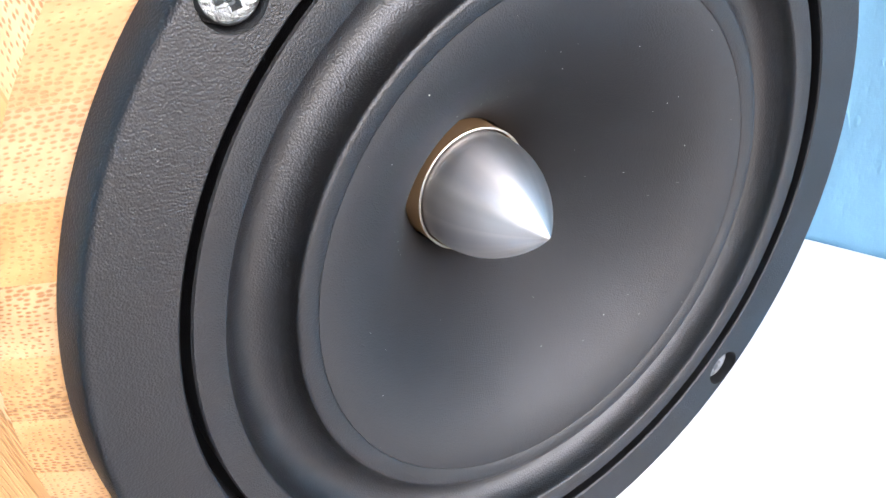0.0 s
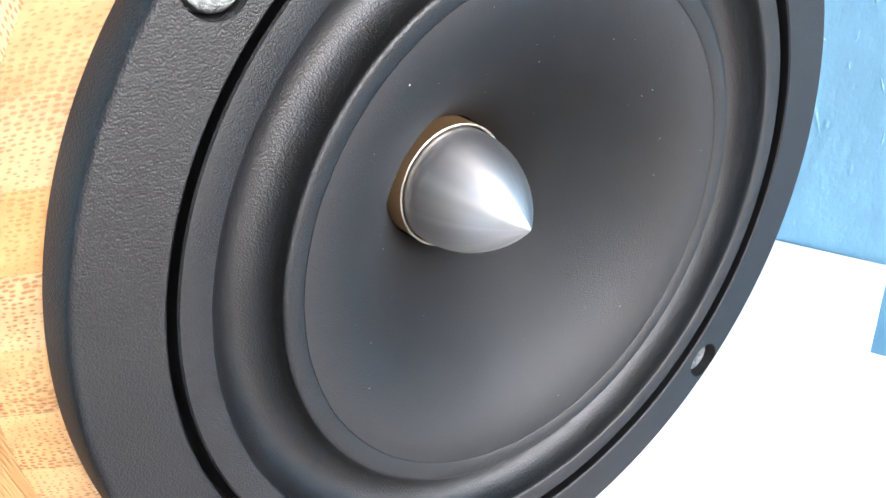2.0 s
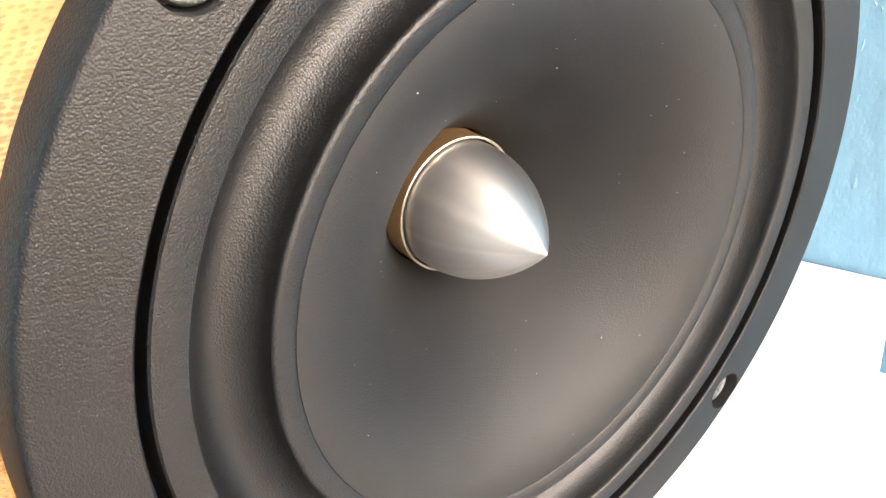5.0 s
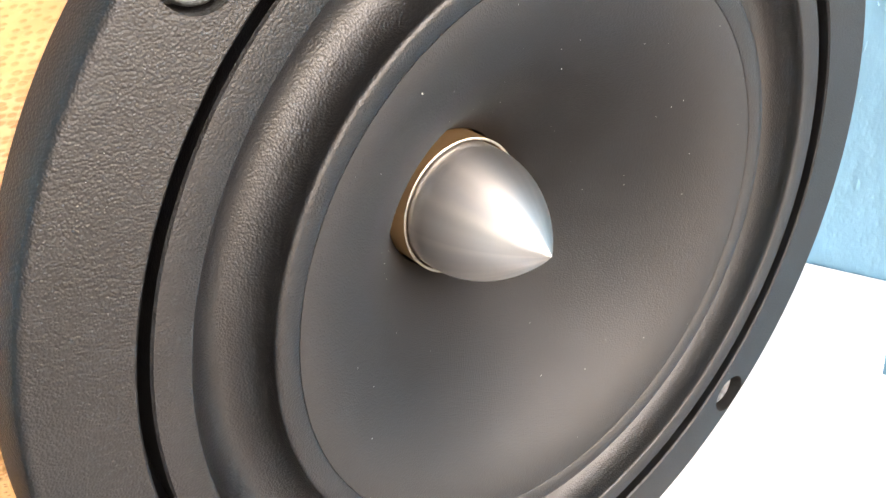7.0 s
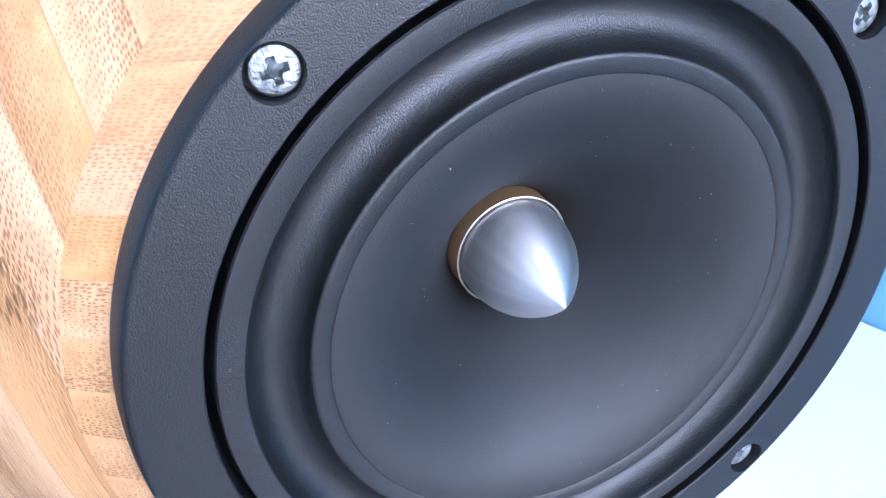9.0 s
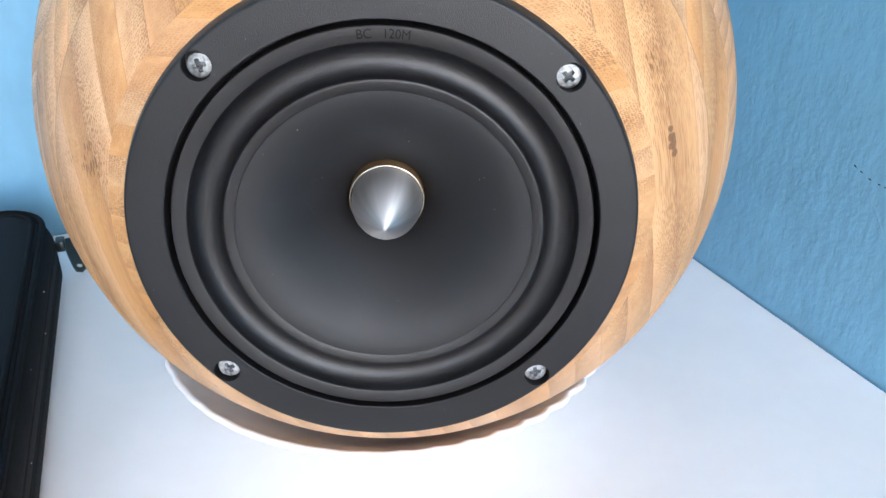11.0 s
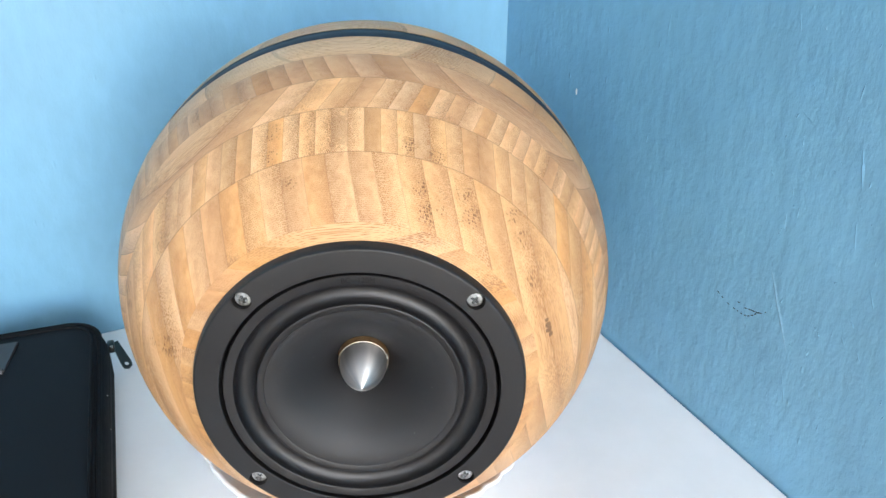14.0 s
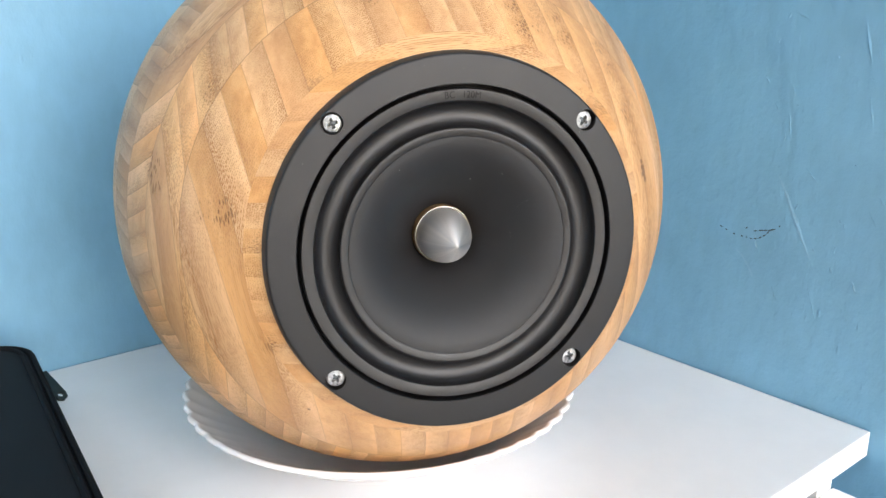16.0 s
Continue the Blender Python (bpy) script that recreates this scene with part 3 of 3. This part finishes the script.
# the surround is an inverted roll: a hollow between the flat ring and the cone's rim
roll = [(0.0651, -0.0060), (0.0651, FACE - 0.0003), (0.0648, FACE), (0.0606, FACE), (0.0604, FACE - 0.0001), (0.0602, FACE - 0.0004)]
roll += [(0.0547 + 0.0055 * math.cos(radians(a)), FACE - 0.0060 * math.sin(radians(a))) for a in range(12, 90, 6)]
roll += [(0.0547 - 0.0050 * math.cos(radians(a)), 0.0010 - 0.0050 * math.sin(radians(a))) for a in range(90, 9, -6)]
roll += [(0.0497, 0.0008), (0.0496, 0.0010), (0.0493, 0.0012), (0.0488, 0.0012), (0.0466, 0.0009), (0.0462, 0.0007), (0.0462, -0.0004), (0.0478, -0.0036), (0.0500, -0.0055), (0.0600, -0.0062)]
part("surround", lathe(roll, 256, True), RUBBER, speaker, "black rubber half-roll surround")
CONE = [(0.0463, 0.0003)] + [(0.0461 - 0.0331 * k / 36, 0.0007 - 0.0288 * (k / 36) ** 1.85) for k in range(37)]
cone_prof = CONE + [(0.0135, -0.034)] + [(r + 0.0004, z - 0.0006) for r, z in reversed(CONE)]
part("cone", lathe(cone_prof, 256, True), CONE_BLACK, speaker, "matt black flared cone")
part("voice_coil_former", lathe([(0.0126, -0.036), (0.0126, -0.0240), (0.0122, -0.0240), (0.0122, -0.036)], 128, True), COPPER, speaker, "bronze coloured former ring")
part("former_edge", lathe([(0.01262, -0.0240), (0.01262, -0.02390), (0.01240, -0.02383), (0.01218, -0.02390), (0.01218, -0.0240)], 128, True), SOLDER, speaker, "pale bright edge of the former")
plug = [(0.0, -0.036), (0.0118, -0.036), (0.0118, -0.0232)]
plug += [(0.0118 * (1 - s ** 2.1), -0.0232 + 0.0215 * s) for s in [i / 28 for i in range(1, 28)]] + [(0.0, -0.0017)]
part("phase_plug", lathe(plug, 160), ALUMINIUM, speaker, "turned aluminium bullet-shaped phase plug", sharp=60)


def screw_head():
    """A flat zinc head with a tapered cross recess."""
    prof = [(0.0, 0.0005), (0.0030, 0.0005), (0.0035, 0.0003), (0.0038, -0.0002), (0.0039, -0.0008), (0.0039, -0.0021), (0.0, -0.0021)]
    out = []
    for i in range(16):
        q, r = divmod(i, 4)
        a = q * 90 + (-17, 18, 36, 57)[r]
        rad = (0.00206, 0.00212, 0.00122, 0.00114)[r]
        out.append((rad * math.cos(radians(a)), rad * math.sin(radians(a))))
    cross = loft([[(px * s, py * s, z) for px, py in out] for s, z in ((0.45, -0.0014), (0.85, -0.0006), (1.0, 0.0004), (1.12, 0.0008))])
    return carve(lathe(prof, 40), [cross])


first = None
for x, y, turn, lean in SCREWS:
    if first is None:
        first = part("screw", screw_head(), ZINC, speaker, "zinc plated cross-head screw", sharp=25)
        head = first
    elif y > 0:
        head = new("screw", first.data)
        head.parent = speaker
        head["label"] = "zinc plated cross-head screw"
    else:
        head = part("screw", screw_head(), DULL_ZINC, speaker, "dull grey cross-head screw", sharp=25)
    head.matrix_basis = Matrix.Translation((x, y, 0.0006)) @ Matrix.Rotation(radians(lean), 4, "Y") @ Matrix.Rotation(turn, 4, "Z")
    # floor in darker metal than the head: the recess's shade put into colour
    part("recess_floor", lathe([(0.0, -0.0004), (0.0006, -0.0006), (0.0015, -0.0009), (0.0015, -0.0016), (0.0, -0.0016)], 12), RECESS, head)


def marking(words, middle, width, radius, height):
    """Moulded letters, bent along a ring."""
    cu = bpy.data.curves.new("marking", "FONT")
    cu.body, cu.size, cu.extrude, cu.align_x = words, 0.004, 0.00035, "CENTER"
    ob = bpy.data.objects.new("marking", cu)
    scene.collection.objects.link(ob)
    me = bpy.data.meshes.new_from_object(ob.evaluated_get(bpy.context.evaluated_depsgraph_get()))
    bpy.data.objects.remove(ob)
    bm = bmesh.new()
    bm.from_mesh(me)
    xs, ys = [v.co.x for v in bm.verts], [v.co.y for v in bm.verts]
    for v in bm.verts:
        px = middle + ((v.co.x - min(xs)) / (max(xs) - min(xs)) - 0.5) * width
        r = radius + ((v.co.y - min(ys)) / (max(ys) - min(ys)) - 0.5) * height
        v.co = (r * math.sin(px / radius), r * math.cos(px / radius), FACE - 0.00027 + v.co.z)
    part("embossed_marking", bm, GROOVE_BLACK, speaker, "raised letters moulded into the black ring", smooth=False)


marking("BC   120M", -0.0007, 0.0148, 0.0628, 0.0027)

# dust on the cone, too fine to count
rnd = random.Random(4)
dust = bmesh.new()


def cone_height(r):
    for (r1, z1), (r0, z0) in zip(CONE, CONE[1:]):
        if r0 <= r <= r1:
            return z0 + (z1 - z0) * (r - r0) / (r1 - r0)
    return CONE[0][1]


spots = [(-0.0089, 0.0467, 0.00016), (-0.0256, 0.0333, 0.00015), (0.0069, 0.0272, 0.00011)]
for k in range(70):
    a, r = rnd.uniform(0, 6.283), rnd.uniform(0.018, 0.0465)
    spots.append((r * math.cos(a), r * math.sin(a), rnd.choice((0.00003, 0.00004, 0.00005, 0.00007))))
for x, y, r in spots:
    z = cone_height(math.hypot(x, y))
    geo = bmesh.ops.create_icosphere(dust, subdivisions=1, radius=r)
    bmesh.ops.translate(dust, verts=geo["verts"], vec=(x, y, z + 0.4 * r))
for k in range(24):
    a, r = rnd.uniform(0, 6.283), rnd.uniform(0.0675, 0.0765)
    geo = bmesh.ops.create_icosphere(dust, subdivisions=1, radius=rnd.choice((0.00003, 0.00004, 0.00006)))
    bmesh.ops.translate(dust, verts=geo["verts"], vec=(r * math.cos(a), r * math.sin(a), FRAME + 0.00003))
specks = link_mesh("dust_specks", dust, DUST)
specks.matrix_world = DRV
tagged(specks, "fine pale dust specks on the black driver", "dust", kind="stuff")

# ---- soft case ----
CASE = pose(-0.1120, 0.290, TOP, 0, 0, -6.5)
case = thing("soft_case", "black nylon zipped soft case lying flat on the cabinet", "case", CASE)
CW, CL, CH = 0.30, 0.274, 0.0455   # to its left, towards the front, height


def rounded(x0, x1, y0, y1, r, z, n=8):
    pts = []
    for cx, cy, a0 in ((x1 - r, y1 - r, 0), (x0 + r, y1 - r, 90), (x0 + r, y0 + r, 180), (x1 - r, y0 + r, 270)):
        for i in range(n + 1):
            a = radians(a0 + 90 * i / n)
            pts.append((cx + r * math.cos(a), cy + r * math.sin(a), z))
    return pts


def ring_at(inset, z, r=0.030):
    return rounded(-CW + inset, -inset, -CL + inset, -inset, max(0.004, r - inset), z)


part("body", loft([ring_at(i, z) for i, z in ((0.006, 0.0), (0.002, 0.003), (0.0, 0.010), (0.0, 0.018), (0.0012, 0.0195), (0.0012, 0.0215), (0.0, 0.023), (0.0004, 0.034), (0.003, CH - 0.004), (0.006, CH - 0.002))]), FABRIC_EDGE, case, sharp=60)
part("top_panel", loft([ring_at(i, z) for i, z in ((0.0065, CH - 0.004), (0.007, CH - 0.0012), (0.011, CH), (0.02, CH + 0.0012), (0.05, CH + 0.002), (0.09, CH + 0.0022))]), FABRIC, case, sharp=60)
part("piping", tube(ring_at(0.0045, CH - 0.0012), 0.0017, True), FABRIC_EDGE, case)
part("piping", tube(ring_at(0.0012, 0.0305), 0.0013, True), FABRIC_EDGE, case)
part("piping", tube(ring_at(0.0095, CH + 0.0002, 0.032), 0.0016, True), FABRIC_EDGE, case)
part("zip_tape", tube(ring_at(0.0010, 0.0205), 0.0011, True), FABRIC, case)
slider = part("zip_slider", box(-0.003, 0.0022, -0.012, -0.003, 0.0170, 0.0240, 0.001), ZIP_METAL, case)


def pull_tab():
    outline = [(-0.0022, 0.0), (0.0022, 0.0), (0.0030, -0.012), (0.0034, -0.020), (0.0028, -0.0235), (0.0, -0.025), (-0.0028, -0.0235), (-0.0034, -0.020), (-0.0030, -0.012)]
    bm = bmesh.new()
    a = [bm.verts.new((x, y, 0.0009)) for x, y in outline]
    b = [bm.verts.new((x, y, -0.0009)) for x, y in outline]
    hole = [(0.0016 * math.sin(2 * math.pi * i / 9 - 0.35) , -0.0205 + 0.0019 * math.cos(2 * math.pi * i / 9 - 0.35)) for i in range(9)]
    h = [bm.verts.new((x, y, 0.0009)) for x, y in hole]
    g = [bm.verts.new((x, y, -0.0009)) for x, y in hole]
    for i in range(9):
        j = (i + 1) % 9
        bm.faces.new((a[i], a[j], b[j], b[i]))
        bm.faces.new((h[j], h[i], g[i], g[j]))
        bm.faces.new((a[j], a[i], h[i], h[j]))
        bm.faces.new((b[i], b[j], g[j], g[i]))
    return bm


bm = pull_tab()
bm.transform(Matrix.Translation((0.0024, -0.0040, 0.0215)) @ Euler((radians(33), radians(0), radians(24))).to_matrix().to_4x4() @ Matrix.Diagonal((1.12, 1.0, 1.2, 1)))
part("pull_tab", bm, ZIP_METAL, slider)
strap = loft([[(x, -0.024, z), (x - 0.006, -0.058, z), (x - 0.12, -0.058, z), (x - 0.12, -0.024, z)] for x, z in ((-0.060, CH + 0.0012), (-0.060, CH + 0.0036), (-0.0605, CH + 0.0040))])
part("strap", strap, LEATHER, case, "flat dark grey carrying strap", smooth=False)
part("strap_fold", tube([(-0.067 - 0.1 * i / 6, -0.0585, CH + 0.003) for i in range(7)], 0.0026), LEATHER, case)

lint = bmesh.new()
for y, z, r in ((-0.030, 0.041, 0.00025), (-0.098, 0.040, 0.0004), (-0.121, 0.029, 0.00035), (-0.171, 0.043, 0.0002), (-0.214, 0.026, 0.0003)):
    geo = bmesh.ops.create_icosphere(lint, subdivisions=1, radius=r)
    bmesh.ops.translate(lint, verts=geo["verts"], vec=(0.0, y, z))
bits = link_mesh("lint_specks", lint, DUST)
bits.matrix_world = CASE
tagged(bits, "tiny pale lint specks on the black case", "lint", kind="stuff")

# ---- marks on the right wall ----
def wall_strokes(points, width):
    """Thin raised smears along lines on the wall; points are (y, z) over the shelf."""
    bm = bmesh.new()
    for line in points:
        for (y0, z0), (y1, z1) in zip(line, line[1:]):
            d = Vector((0, y1 - y0, z1 - z0))
            n = Vector((0, -d.z, d.y)).normalized() * width * 0.5
            a, b = Vector((XR, y0, TOP + z0)), Vector((XR, y1, TOP + z1))
            mid = (a + b) / 2 + Vector((-0.0003, 0, 0))
            vs = [bm.verts.new(p) for p in (a, mid + n, b, mid - n)]
            top = bm.verts.new(mid + Vector((-0.0004, 0, 0)))
            for i in range(4):
                bm.faces.new((vs[i], vs[(i + 1) % 4], top))
            bm.faces.new(vs)
    return bm


scuff = [[(0.0410, 0.1069), (0.0382, 0.1056)], [(0.0366, 0.1050), (0.0344, 0.1045)], [(0.0308, 0.1031), (0.0284, 0.1029)],
         [(0.0249, 0.1027), (0.0228, 0.1024)], [(0.0211, 0.1025), (0.0197, 0.1024)], [(0.0182, 0.1023), (0.0162, 0.1022)],
         [(0.0157, 0.1022), (0.0123, 0.1032), (0.0093, 0.1050), (0.0068, 0.1070), (0.0047, 0.1100)], [(0.0162, 0.1074), (0.0127, 0.1084), (0.0091, 0.1095)], [(0.0106, 0.1088), (0.0050, 0.1103), (0.0004, 0.1118)],
         [(0.0060, 0.1099), (0.0030, 0.1105)], [(-0.0012, 0.1134), (-0.0021, 0.1147)], [(0.0221, 0.1084), (0.0200, 0.1091)]]
ob = link_mesh("scuff_mark", wall_strokes(scuff, 0.0009), SCUFF, smooth=False)
tagged(ob, "dark curved scuff mark on the blue wall", "scuff mark")


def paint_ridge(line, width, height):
    """A soft raised run of old paint along a line of (y, z) points over the shelf."""
    bm = bmesh.new()
    pts = []
    for (y0, z0), (y1, z1) in zip(line, line[1:]):
        pts += [Vector((0, y0 + (y1 - y0) * k / 6, z0 + (z1 - z0) * k / 6)) for k in range(6)]
    pts.append(Vector((0, *line[-1])))
    n = len(pts)
    rows = []
    for i, p in enumerate(pts):
        d = (pts[min(i + 1, n - 1)] - pts[max(i - 1, 0)]).normalized()
        side = Vector((0, -d.z, d.y))
        taper = math.sin(math.pi * (i + 0.15) / (n - 0.7)) ** 0.6 * (0.75 + 0.25 * math.sin(i * 2.3))
        row = []
        for k in range(-4, 5):
            q = p + side * (k / 4 * width * 0.5 * (0.5 + 0.5 * taper))
            row.append(bm.verts.new((XR + 0.0001 - height * taper * math.exp(-(k / 2.0) ** 2) + 0.00003 * abs(k), q.y, TOP + q.z)))
        rows.append(row)
    for a, b in zip(rows, rows[1:]):
        for k in range(8):
            bm.faces.new((a[k], a[k + 1], b[k + 1], b[k]))
    return bm


STREAKS = [([(0.0035, 0.1480), (-0.004, 0.1352), (-0.0081, 0.1259), (-0.0133, 0.1166), (-0.0178, 0.1078), (-0.0251, 0.0943)], 0.0056, 0.0006), ([(0.0301, 0.0947), (0.0223, 0.0897), (0.0153, 0.0807), (0.0122, 0.0735)], 0.0046, 0.0003)]   # thick raised runs in a slightly paler blue
RIDGES = [([(-0.0135, 0.154), (-0.0251, 0.1437)], 0.003, 0.0005),
          ([(0.125, 0.2777), (0.126, 0.2592)], 0.004, 0.0007), ([(-0.0396, 0.2406), (-0.0458, 0.217)], 0.004, 0.0008), ([(-0.0472, 0.2), (-0.0515, 0.1794)], 0.0035, 0.0006),
          ([(-0.0305, 0.262), (-0.0318, 0.2751)], 0.003, 0.0006), ([(-0.0661, 0.1665), (-0.0719, 0.1552)], 0.003, 0.0006), 
          ([(-0.0237, 0.082), (-0.0337, 0.054)], 0.0035, 0.0005), ([(0.1339, 0.181), (0.1328, 0.189)], 0.0025, 0.0005), ([(0.0044, 0.2467), (-0.0088, 0.2402)], 0.003, 0.0005)]
rr = random.Random(11)
for k in range(150):   # scraped patch towards the room
    y, z = rr.uniform(-0.14, 0.02), rr.uniform(0.06, 0.40)
    if rr.random() < (y + 0.04) * 8:
        continue
    length = rr.choice((0.002, 0.003, 0.004, 0.006, 0.011)) * rr.uniform(0.8, 1.3)
    lean = rr.gauss(-0.2, 0.35)
    RIDGES.append(([(y, z), (y + lean * length, z - length)], rr.uniform(0.0014, 0.0028), rr.uniform(0.0003, 0.0008)))
for line, width, height in STREAKS:
    part("paint_run", paint_ridge(line, width, height), PALE_BLUE, WALL_E, "raised paint run in a paler blue")
for line, width, height in RIDGES:
    part("paint_ridge", paint_ridge(line, width, height), BLUE, WALL_E)
chip = lathe([(0.0, 0.0005), (0.0007, 0.0004), (0.0011, 0.0), (0.0, -0.0002)], 10)
chip.transform(Matrix.Translation((XR, 0.2256, TOP + 0.1927)) @ Matrix.Rotation(radians(-90), 4, "Y") @ Matrix.Diagonal((2.6, 1.0, 1.0, 1)))
part("paint_chip", chip, WHITE_PAINT, WALL_E, "small pale chip in the paint")
